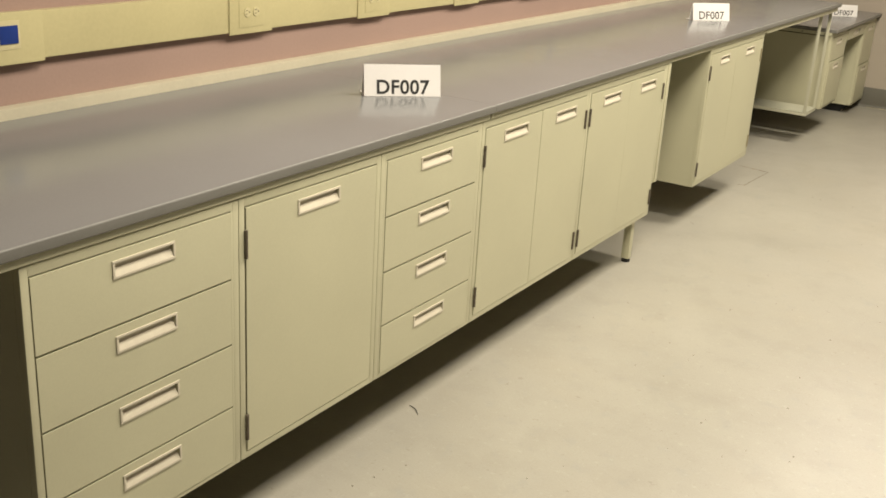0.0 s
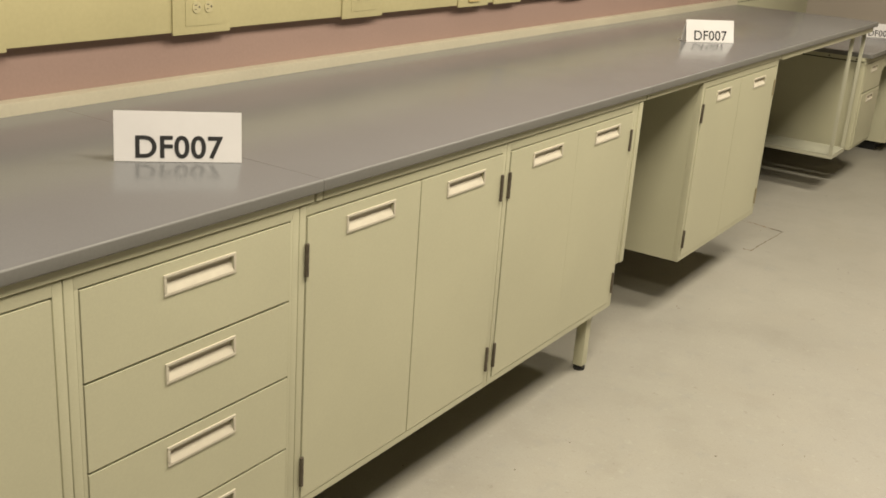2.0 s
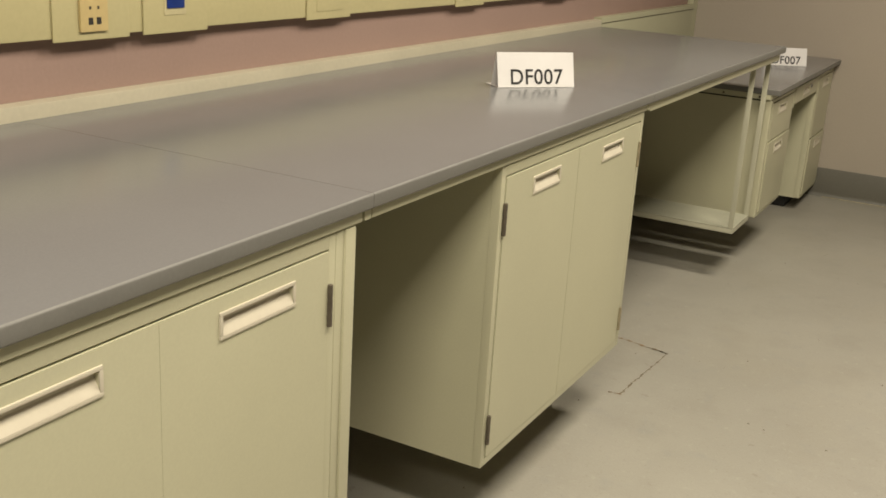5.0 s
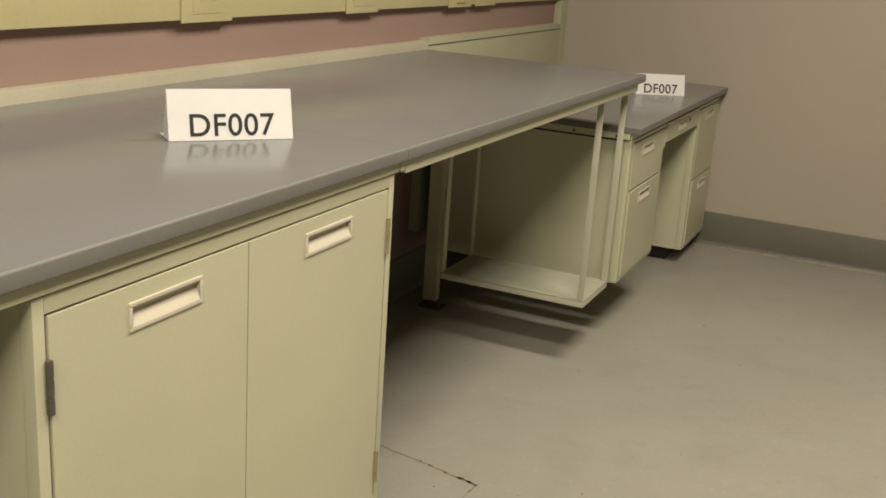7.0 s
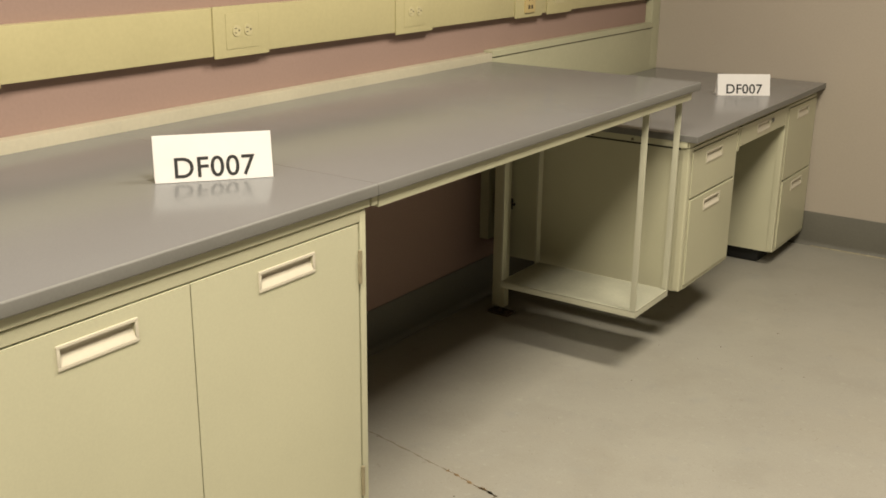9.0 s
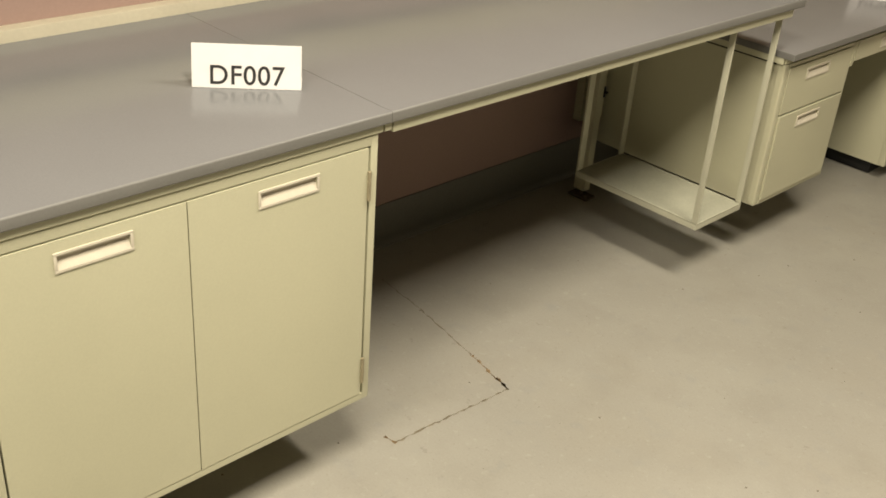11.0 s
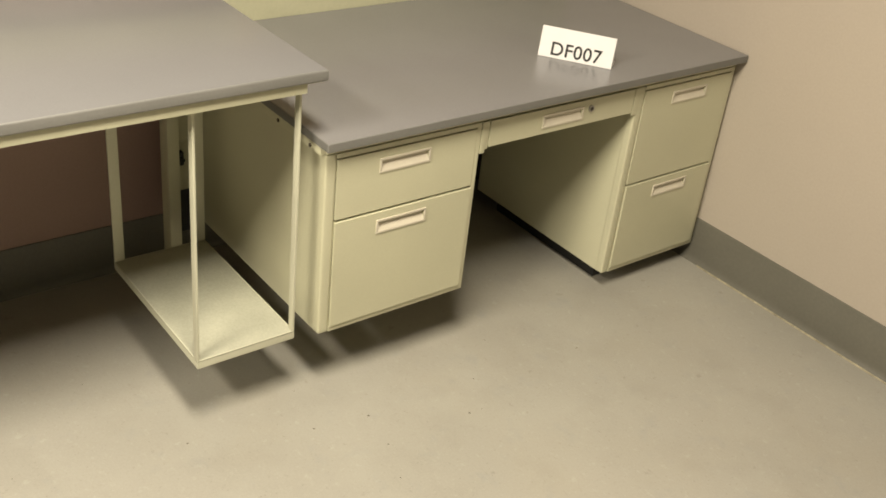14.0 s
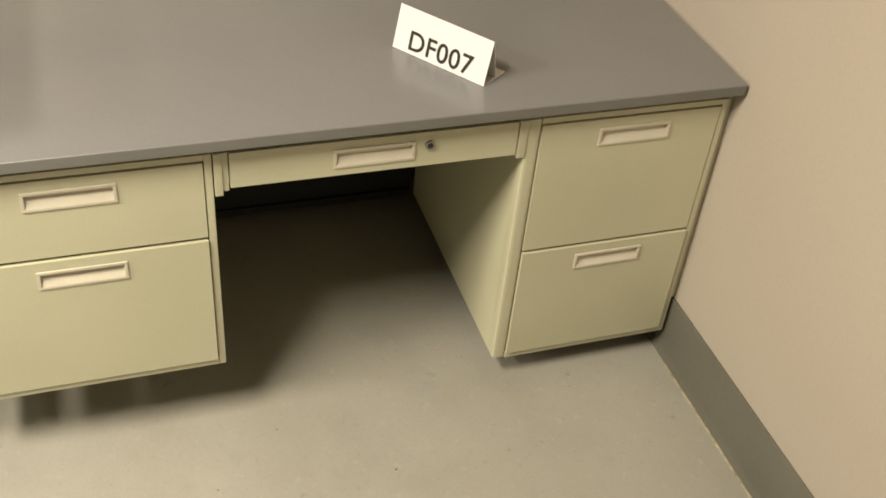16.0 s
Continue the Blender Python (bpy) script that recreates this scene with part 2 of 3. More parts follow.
# ---------------------------------------------------------------- cabinet pieces
def pull(parent, x, y, z, w=0.152, h=0.039):
    """Cast recessed pull: a raised rim round a pocket with a sloping finger lip."""
    bm = bmesh.new()
    y0, y1, z0, z1, r = y - w / 2, y + w / 2, z - h / 2, z + h / 2, 0.0058
    solid(bm, x - 0.001, x + 0.0026, y0, y1, z1 - r, z1, 0.0015)
    solid(bm, x - 0.001, x + 0.0026, y0, y1, z0, z0 + r, 0.0015)
    solid(bm, x - 0.001, x + 0.0026, y0, y0 + r, z0 + r, z1 - r, 0.0015)
    solid(bm, x - 0.001, x + 0.0026, y1 - r, y1, z0 + r, z1 - r, 0.0015)
    a, b = y0 + r, y1 - r
    lo, hi = z0 + r, z1 - r
    mid = lo + (hi - lo) * 0.66
    quad = [[(x + 0.0024, a, lo), (x + 0.0024, b, lo), (x - 0.0068, b, mid), (x - 0.0068, a, mid)],
            [(x - 0.0068, a, mid), (x - 0.0068, b, mid), (x - 0.0068, b, hi), (x - 0.0068, a, hi)],
            [(x - 0.0068, a, hi), (x - 0.0068, b, hi), (x, b, hi), (x, a, hi)],
            [(x - 0.0068, a, mid), (x - 0.0068, a, hi), (x, a, hi), (x + 0.0024, a, lo)],
            [(x - 0.0068, b, hi), (x - 0.0068, b, mid), (x + 0.0024, b, lo), (x, b, hi)]]
    for q in quad:
        bm.faces.new([bm.verts.new(c) for c in q])
    return part("handle", bm, M_PULL, parent, "cream recessed pull handle")


def front_plate(bm, x0, x1, y0, y1, z0, z1, hole=None, bevel=0.0015):
    """A door or drawer front; hole (y0, y1, z0, z1) leaves a pocket for the pull."""
    if hole is None:
        return solid(bm, x0, x1, y0, y1, z0, z1, bevel)
    a, b, c, d = hole
    for r in ((y0, y1, z0, c), (y0, y1, d, z1), (y0, a, c, d), (b, y1, c, d)):
        solid(bm, x0, x1, *r)
    return bm


def hinge(parent, x, y, z, mat):
    bm = bmesh.new()
    rod(bm, (x + 0.002, y, z - 0.034), (x + 0.002, y, z + 0.034), 0.0042, 10)
    for k in (-0.024, 0, 0.024):
        rod(bm, (x + 0.002, y, z + k - 0.0095), (x + 0.002, y, z + k + 0.0095), 0.0047, 10)
    part("hinge", bm, mat, parent, "worn butt hinge")


def carcass(t_, y0, y1, z0, z1, x_front, x_back, stile=0.018, rail=0.022, sill=0.018, rails=()):
    """Steel box of a cabinet, with a face frame round its opening."""
    d = 0.0025
    box("side_panel", x_back, x_front - 0.02, y0, y0 + d, z0, z1, M_CABINET, t_, bevel=0)
    box("side_panel", x_back, x_front - 0.02, y1 - d, y1, z0, z1, M_CABINET, t_, bevel=0)
    box("back_panel", x_back, x_back + d, y0 + d, y1 - d, z0, z1, M_CABINET, t_, bevel=0)
    box("bottom_panel", x_back, x_front - 0.02, y0 + d, y1 - d, z0, z0 + d, M_CABINET, t_, bevel=0)
    box("top_panel", x_back, x_front - 0.02, y0 + d, y1 - d, z1 - d, z1, M_CABINET, t_, bevel=0)
    bm = bmesh.new()
    xf = x_front - 0.02
    solid(bm, xf, x_front, y0, y0 + stile, z0, z1, 0.002)
    solid(bm, xf, x_front, y1 - stile, y1, z0, z1, 0.002)
    solid(bm, xf, x_front, y0 + stile, y1 - stile, z1 - rail, z1, 0.0012)
    solid(bm, xf, x_front, y0 + stile, y1 - stile, z0, z0 + sill, 0.0012)
    for r in rails:
        solid(bm, xf, x_front, r[0], r[1], z0 + sill, z1 - rail, 0.0012)
    part("face_frame", bm, M_CABINET, t_)
    # dark sheet behind the fronts puts shade into the gaps round them
    box("interior_shade", xf - 0.03, xf - 0.027, y0 + 0.004, y1 - 0.004, z0 + 0.004, z1 - 0.004, M_INSIDE, t_, bevel=0)


GAP = 0.0018


def drawer(t_, y0, y1, z0, z1, x_front, w=0.152, proud=0.0, shift=0.01):
    x_front += proud
    zc, yc = z1 - 0.043, (y0 + y1) / 2 + shift
    bm = front_plate(bmesh.new(), x_front - 0.018, x_front + 0.0015, y0 + GAP, y1 - GAP, z0 + GAP, z1 - GAP - 0.0016, (yc - w / 2 + 0.006, yc + w / 2 - 0.006, zc - 0.0155, zc + 0.0155))
    d = part("drawer", bm, M_CABINET, t_)
    pull(d, x_front + 0.0015, yc, zc, w)
    return d


def door(t_, y0, y1, z0, z1, x_front, hinge_y=None, hinge_mat=None, w=0.150, proud=0.0, ga=GAP, gb=GAP):
    x_front += proud
    zc, yc = z1 - 0.045, (y0 + y1) / 2 + 0.012
    bm = front_plate(bmesh.new(), x_front - 0.018, x_front + 0.0015, y0 + ga, y1 - gb, z0 + GAP, z1 - GAP - 0.0016, (yc - w / 2 + 0.006, yc + w / 2 - 0.006, zc - 0.0155, zc + 0.0155))
    d = part("door", bm, M_CABINET, t_)
    pull(d, x_front + 0.0015, yc, zc, w)
    if hinge_y is not None:
        for hz in (z1 - 0.090, z0 + 0.068):
            hinge(d, x_front + 0.0015, hinge_y, hz, hinge_mat or M_HINGE)
    return d


def drawer_cabinet(y0, y1, edge=0.018):
    t_ = thing("drawer_cabinet", FRONT_X, y0, CAB_BOTTOM, "sage green steel cabinet with four closed drawers under the bench", "cabinet", "bench cabinets")
    carcass(t_, y0, y1, CAB_BOTTOM, CAB_TOP, FRONT_X, -0.030, sill=0.010, rails=[(y1 - 0.025, y1 - 0.018)] + ([(y0 + 0.018, y0 + edge)] if edge > 0.02 else []))
    zs = [CAB_TOP - 0.022 - 0.1620 * i for i in range(4)] + [CAB_BOTTOM + 0.010]
    for i in range(4):
        drawer(t_, y0 + edge, y1 - 0.025, zs[i + 1], zs[i], FRONT_X, 0.166)
    return t_


def door_cabinet(y0, y1, splits, sides, label, hinge_mats=None, meet=0.0007, w=0.164):
    """splits: the y of each door edge; sides: for each door, 'a' (hinged at its start), 'b' (at its end) or ''."""
    t_ = thing("door_cabinet", FRONT_X, y0, CAB_BOTTOM, label, "cabinet", "bench cabinets")
    carcass(t_, y0, y1, CAB_BOTTOM, CAB_TOP, FRONT_X, -0.030)
    for i, (a, b) in enumerate(splits):
        s = sides[i]
        hy = {"a": a - 0.001, "b": b + 0.001, "": None}[s]
        door(t_, a, b, CAB_BOTTOM + 0.018, CAB_TOP - 0.022, FRONT_X, hy, (hinge_mats or {}).get(i, M_HINGE), w, 0.0, meet if i == 1 else GAP, meet if len(splits) == 2 and i == 0 else GAP)
    return t_


# ---------------------------------------------------------------- the bench: cabinets
drawer_cabinet(-0.094, 0.472)
door_cabinet(0.474, 1.018, [(0.494, 0.998)], ["a"], "sage green steel cabinet with one closed door under the bench")
drawer_cabinet(1.020, 1.548, 0.026)
door_cabinet(1.550, 2.318, [(1.570, 1.950), (1.950, 2.300)], ["a", "b"], "sage green steel two-door cabinet standing on a leg", meet=0.0020)
door_cabinet(2.320, 3.088, [(2.340, 2.712), (2.712, 3.070)], ["a", "b"], "sage green steel two-door cabinet with its end on a leg", meet=0.0003)
door_cabinet(3.662, 4.522, [(3.682, 4.070), (4.070, 4.498)], ["a", "b"], "sage green steel two-door cabinet hung under the bench", {1: M_HINGE_PAINTED}, 0.0012, 0.146)


def foot_leg(x, y, z1):
    t_ = thing("cabinet_leg", x, y, 0, "square sage green steel leg on a black levelling foot", "leg")
    bm = solid(bmesh.new(), x - 0.017, x + 0.017, y - 0.017, y + 0.017, 0.016, z1, 0.003)
    part("post", bm, M_CABINET, t_)
    bm = rod(bmesh.new(), (x, y, 0), (x, y, 0.010), 0.019, 18)
    rod(bm, (x, y, 0.009), (x, y, 0.018), 0.009, 10)
    part("foot", bm, M_BLACK, t_, "black levelling foot")


foot_leg(0.705, 2.985, CAB_BOTTOM)
foot_leg(0.20, 2.985, CAB_BOTTOM)

# filler stile at the end of the cabinet run
fs = thing("filler_stile", FRONT_X, 3.11, 0.34, "sage green steel filler stile beside the knee space", "trim")
bm = solid(bmesh.new(), FRONT_X - 0.03, FRONT_X, 3.0895, 3.1095, 0.345, CAB_TOP, 0.002)
part("stile", bm, M_CABINET, fs)
bm = solid(bmesh.new(), FRONT_X - 0.03, FRONT_X + 0.004, 3.1105, 3.138, 0.345, CAB_TOP, 0.004)
part("edge_flange", bm, M_CABINET, fs)


# ---------------------------------------------------------------- the bench: worktops
def worktop(y0, y1, label, end=False):
    t_ = thing("worktop", EDGE_X, y0, TOP_UNDER, label, "worktop", "bench worktops")
    bm = solid(bmesh.new(), BACK_X, EDGE_X, y0 + 0.0006, y1 - 0.0006, TOP_UNDER, TOP_Z)
    edges = [e for e in bm.edges if all(v.co.x > EDGE_X - 0.01 for v in e.verts) and abs(e.verts[0].co.y - e.verts[1].co.y) > 0.1]
    if end:
        edges += [e for e in bm.edges if all(v.co.y > y1 - 0.01 and v.co.z > TOP_Z - 0.01 for v in e.verts)]
    bmesh.ops.bevel(bm, geom=edges, offset=0.0045, segments=4, profile=0.5, affect="EDGES")
    top = part("slab", bm, M_TOP, t_)
    top.data.materials.append(M_TOP_EDGE)
    for p in top.data.polygons:
        if p.normal.z < 0.97:
            p.material_index = 1
    bm = bmesh.new()
    e = y1 - (0.045 if end else 0.001)
    low = CAB_TOP - 0.004 if end else CAB_TOP + 0.0028
    solid(bm, EDGE_X - 0.060, EDGE_X - 0.011, y0 + 0.014, e - (0 if end else 0.013), low, TOP_UNDER, 0.002)
    part("support_rail", bm, M_CABINET, t_)
    if not end:
        part("joint_block", solid(bmesh.new(), EDGE_X - 0.058, EDGE_X - 0.010, y1 - 0.009, y1 + 0.009, CAB_TOP + 0.0032, TOP_UNDER - 0.0006, 0.001), M_CABINET, t_)
    bm = solid(bmesh.new(), -0.01, 0.03, y0 + 0.001, e, CAB_TOP + 0.002, TOP_UNDER, 0.002)
    part("rear_rail", bm, M_CABINET, t_)
    return t_


worktop(-1.30, 1.600, "grey laminate bench top, glossy, with a sign on it")
worktop(1.600, 3.168, "grey laminate bench top between two seams")
worktop(3.168, 4.545, "grey laminate bench top over the hung cabinet")
t_ = worktop(4.545, 6.216, "grey laminate bench top over the open knee space", True)
for y in (4.58, 5.30, 6.190):
    box("cross_rail", 0.03, EDGE_X - 0.06, y - 0.015, y + 0.015, CAB_TOP + 0.004, TOP_UNDER - 0.001, M_CABINET, t_)
bm = solid(bmesh.new(), EDGE_X - 0.05, EDGE_X - 0.026, 6.176, 6.216, CAB_TOP + 0.010, TOP_UNDER, 0.001)
part("corner_bracket", bm, M_CABINET, t_)

curb = box("trim_curb", WALL_X, BACK_X, -1.30, 6.222, 0.86, 0.948, M_CURB, bevel=0.004)
tagged(curb, "cream painted curb behind the bench top", "trim", kind="structure")
panel = thing("wall_panel", BACK_X, 7.0, 0.15, "cream green steel panel behind the desk", "panel")
bm = solid(bmesh.new(), WALL_X, BACK_X - 0.002, 6.225, NORTH_Y - 0.09, 0.245, 0.956, 0.003)
part("lower_panel", bm, M_PANEL, panel)
bm = solid(bmesh.new(), WALL_X, BACK_X - 0.006, NORTH_Y - 0.088, NORTH_Y - 0.001, 0.16, 1.06, 0.003)
part("corner_panel", bm, M_PANEL, panel)
bm = solid(bmesh.new(), BACK_X - 0.002, BACK_X + 0.0004, 6.225, NORTH_Y - 0.09, 0.931, 0.9335, 0)
part("seam", bm, M_INSIDE, panel)


def bench_post(y):
    """Rear support post of the bench: a channel with a foot plate and punched fittings."""
    t_ = thing("bench_post", 0.06, y, 0, "cream steel support post against the wall under the bench", "post", "bench posts")
    part("side_flange", solid(bmesh.new(), 0.050, 0.0935, y - 0.004, y, 0.03, CAB_TOP + 0.002, 0.001), M_CABINET, t_)
    part("front_flange", solid(bmesh.new(), 0.094, 0.10, y - 0.034, y, 0.03, CAB_TOP + 0.002, 0.002), M_CABINET, t_)
    part("side_flange", solid(bmesh.new(), 0.050, 0.0935, y - 0.034, y - 0.030, 0.03, CAB_TOP + 0.002, 0.001), M_CABINET, t_)
    bm = solid(bmesh.new(), 0.035, 0.125, y - 0.046, y + 0.012, 0.0, 0.008, 0.002)
    rod(bm, (0.075, y - 0.017, 0.006), (0.075, y - 0.017, 0.05), 0.008, 10)
    rod(bm, (0.115, y - 0.04, 0.006), (0.115, y - 0.04, 0.022), 0.007, 8)
    part("foot_plate", bm, M_RUST, t_, "rusty foot plate with bolt")
    for z in (0.42, 0.60):
        bm = solid(bmesh.new(), 0.080, 0.102, y + 0.0004, y + 0.012, z - 0.020, z + 0.020, 0.003)
        rod(bm, (0.101, y + 0.006, z), (0.112, y + 0.006, z), 0.0055, 12)
        part("fitting", bm, M_BLACK, t_, "dark valve fitting")


bench_post(6.160)
bench_post(4.625)
bench_post(-0.9)

# access panel behind the open shelf
ap = thing("access_panel", 0.05, 6.19, 0.15, "cream steel access panel with its shaded foot gap filled in black", "panel")
part("upper_sheet", solid(bmesh.new(), 0.040, 0.060, 6.166, 6.2075, 0.6405, CAB_TOP - 0.001, 0.001), M_CABINET, ap)
part("lower_sheet", solid(bmesh.new(), 0.040, 0.060, 6.166, 6.2225, 0.300, 0.640, 0.001), M_CABINET, ap)
part("lap_joint", solid(bmesh.new(), 0.0605, 0.063, 6.166, 6.2225, 0.450, 0.456, 0.001), M_CABINET, ap)
# black block stands in for the unlit void below the sheets
part("gap_shade_block", solid(bmesh.new(), 0.042, 0.052, 6.166, 6.2225, 0.158, 0.2995), M_BLACK, ap, "black block standing in for the shaded opening")

# twin outlet on the wall in the knee space
uo = thing("wall_outlet", WALL_X, 4.74, 0.37, "pale cream outlet box with two black receptacles under the bench", "outlet")
part("plate", solid(bmesh.new(), WALL_X, WALL_X + 0.03, 4.692, 4.775, 0.365, 0.495, 0.004), M_PANEL, uo)
for oz in (0.405, 0.458):
    part("receptacle", rod(bmesh.new(), (WALL_X + 0.03, 4.730, oz), (WALL_X + 0.034, 4.730, oz), 0.0235, 20), M_SLOT, uo, "round black receptacle")

# open hanging shelf
sh = thing("hanging_shelf", 0.45, 6.03, 0.20, "cream steel open shelf hung from the bench on four bars", "shelf")
SY0, SY1, SX0, SX1, SZ = 5.915, 6.176, 0.212, 0.716, 0.217
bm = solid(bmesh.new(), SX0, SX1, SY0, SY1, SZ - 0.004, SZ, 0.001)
part("tray", bm, M_TRAY, sh, "darker mottled cream tray")
bm = bmesh.new()
for b in ((SX0, SX1, SY0, SY0 + 0.003), (SX0, SX1, SY1 - 0.003, SY1), (SX0, SX0 + 0.003, SY0 + 0.003, SY1 - 0.003), (SX1 - 0.003, SX1, SY0 + 0.003, SY1 - 0.003)):
    solid(bm, *b, SZ - 0.022, SZ + 0.0006, 0.0008)
part("lip", bm, M_SHELF, sh)
for y, sgn in ((SY0, 1), (SY1, -1)):
    for x, sx in ((SX0, 1), (SX1, -1)):
        wx, wy = (0.020, 0.006) if x == SX1 else (0.006, 0.028)
        bm = solid(bmesh.new(), min(x, x + sx * wx), max(x, x + sx * wx), min(y, y + sgn * wy), max(y, y + sgn * wy), SZ + 0.0008, CAB_TOP + 0.002, 0.002)
        part("bar", bm, M_SHELF, sh)
for x in (SX0 + 0.01, SX1 - 0.01):
    box("hanger", x - 0.012, x + 0.012, SY0, SY1, CAB_TOP + 0.0022, TOP_UNDER - 0.0006, M_SHELF, sh, 0.001)

# ---------------------------------------------------------------- the desk
DF = 0.731
DTOP, DUNDER = 0.740, 0.717
DY0, DY1 = 6.222, 7.710
dt = thing("desk_counter", 0.760, DY0, DUNDER, "grey laminate desk top, lower than the bench, with a sign", "worktop")
bm = solid(bmesh.new(), BACK_X, 0.760, DY0, DY1, DUNDER, DTOP, 0.004, 3)
slab = part("slab", bm, M_DESK_TOP, dt)
slab.data.materials.append(M_TOP_EDGE)
for p in slab.data.polygons:
    if abs(p.normal.x) > 0.6 or abs(p.normal.y) > 0.6:
        p.material_index = 1
bm = bmesh.new()
solid(bm, 0.100, DF - 0.006, DY0 + 0.002, DY0 + 0.045, 0.697, DUNDER, 0.001)
solid(bm, DF - 0.045, DF - 0.002, DY0 + 0.016, DY1 - 0.02, 0.697, DUNDER, 0.001)
solid(bm, 0.06, 0.10, DY0 + 0.045, DY1 - 0.02, 0.695, DUNDER, 0.001)
solid(bm, 0.10, DF - 0.045, DY1 - 0.045, DY1 - 0.02, 0.695, DUNDER, 0.001)
part("sub_frame", bm, M_CABINET, dt)
for k in range(4):
    part("screw", rod(bmesh.new(), (0.23 + k * 0.15, DY0 - 0.0005, 0.705), (0.23 + k * 0.15, DY0 + 0.0025, 0.705), 0.005, 8), M_HINGE, dt, "dark screw head")


def pedestal(y0, y1, z0, split, label, corner, x0, shift):
    t_ = thing("desk_pedestal", DF, y0, z0, label, "cabinet", "desk pedestals")
    z1 = 0.6945
    box("side_panel", x0, DF - 0.020, y0, y0 + 0.003, z0, z1, M_CABINET, t_, bevel=0)
    box("side_panel", x0, DF - 0.020, y1 - 0.003, y1, z0, z1, M_CABINET, t_, bevel=0)
    box("back_panel", x0, x0 + 0.003, y0 + 0.003, y1 - 0.003, z0, z1, M_CABINET, t_, bevel=0)
    box("bottom_panel", x0, DF - 0.020, y0 + 0.003, y1 - 0.003, z0, z0 + 0.003, M_CABINET, t_, bevel=0)
    bm = bmesh.new()
    solid(bm, DF - 0.03, DF, y0 - 0.002, y0 + corner, z0, z1, 0.009 if corner > 0.02 else 0.002, 4)
    solid(bm, DF - 0.03, DF, y1 - 0.014, y1, z0, z1, 0.003)
    solid(bm, DF - 0.03, DF, y0 + corner, y1 - 0.014, z0, z0 + 0.016, 0.002)
    solid(bm, DF - 0.03, DF, y0 + corner, y1 - 0.014, z1 - 0.012, z1, 0.001)
    part("face_frame", bm, M_CABINET, t_)
    # black strip paints the shade of the recess under the desk top
    part("gap_shade_strip", solid(bmesh.new(), x0 + 0.02, DF - 0.034, y0 - 0.0006, y0 + 0.002, z1 - 0.007, z1 - 0.001), M_BLACK, t_, "black strip painting the shaded gap under the top")
    # same shade-coloured sheet, behind the pedestal drawers
    box("interior_shade", DF - 0.05, DF - 0.047, y0 + 0.004, y1 - 0.004, z0 + 0.004, z1 - 0.004, M_INSIDE, t_, bevel=0)
    drawer(t_, y0 + corner, y1 - 0.014, split + 0.001, z1 - 0.012, DF, 0.152, 0.0, shift)
    drawer(t_, y0 + corner, y1 - 0.014, z0 + 0.016, split - 0.001, DF, 0.152, 0.0035, shift)
    return t_


pedestal(6.238, 6.698, 0.193, 0.516, "sage green steel desk pedestal, two closed drawers, clear of the floor", 0.028, 0.030, -0.012)
pr = pedestal(7.2785, 7.700, 0.066, 0.374, "sage green steel desk pedestal with two file drawers near the floor", 0.026, 0.10, 0.008)
bm = solid(bmesh.new(), 0.16, DF - 0.075, 7.325, 7.680, 0.0, 0.0656, 0.002)
part("plinth", bm, M_BLACK, pr, "black recessed plinth")
part("scribe_strip", solid(bmesh.new(), 0.30, DF - 0.010, 7.7004, 7.7145, 0.160, 0.6945, 0.001), M_CABINET, pr)

kd = thing("knee_drawer", DF, 6.98, 0.61, "shallow sage green desk drawer with a lock over the knee space", "drawer")
bm = solid(bmesh.new(), 0.12, DF - 0.02, 6.73, 7.255, 0.622, 0.6945, 0.002)
part("tray", bm, M_CABINET, kd)
a = 6.7000
bm = solid(bmesh.new(), DF - 0.03, DF + 0.002, a, a + 0.0145, 0.606, 0.6945, 0.002)
solid(bm, DF - 0.03, DF - 0.001, a + 0.0144, a + 0.0252, 0.614, 0.6935, 0.001)
part("runner_bracket", bm, M_CABINET, kd)
bm = solid(bmesh.new(), DF - 0.03, DF + 0.002, 7.2600, 7.2775, 0.612, 0.6945, 0.002)
part("runner_bracket", bm, M_CABINET, kd)
yc, zc, w = 6.984, 0.657, 0.150
bm = front_plate(bmesh.new(), DF - 0.018, DF + 0.0015, 6.727, 7.2570, 0.621, 0.693, (yc - w / 2 + 0.006, yc + w / 2 - 0.006, zc - 0.0155, zc + 0.0155))
fr = part("front", bm, M_CABINET, kd)
pull(fr, DF + 0.0015, yc, zc, w)
bm = rod(bmesh.new(), (DF + 0.0015, 7.086, 0.666), (DF + 0.006, 7.086, 0.666), 0.0095, 20)
part("lock", bm, M_STEEL, fr, "round dark keyhole lock")
bm = rod(bmesh.new(), (DF + 0.006, 7.086, 0.666), (DF + 0.0066, 7.086, 0.666), 0.0055, 16)
solid(bm, DF + 0.0066, DF + 0.0070, 7.085, 7.087, 0.662, 0.670)
part("keyhole", bm, M_SLOT, fr)
# black bar and sheet stand in for the deep shade behind the knee space
box("knee_shade_bar", 0.0745, 0.085, 6.702, 7.275, 0.05, 0.07, M_BLACK, None)
mp = thing("knee_shade_panel", 0.10, 6.98, 0.10, "black sheet standing in for deep shade at the back of the desk knee space", "panel")
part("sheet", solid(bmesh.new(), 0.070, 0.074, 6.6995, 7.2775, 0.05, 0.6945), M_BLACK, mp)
bpy.data.objects["knee_shade_bar"].parent = mp
bpy.data.objects["knee_shade_bar"].matrix_parent_inverse = mp.matrix_world.inverted()

# ---------------------------------------------------------------- raceway on the wall
RZ0, RZ1 = 1.060, 1.190
rw = thing("wire_raceway", WALL_X, 3.0, RZ0, "pale yellow metal wire raceway along the pink wall", "raceway")
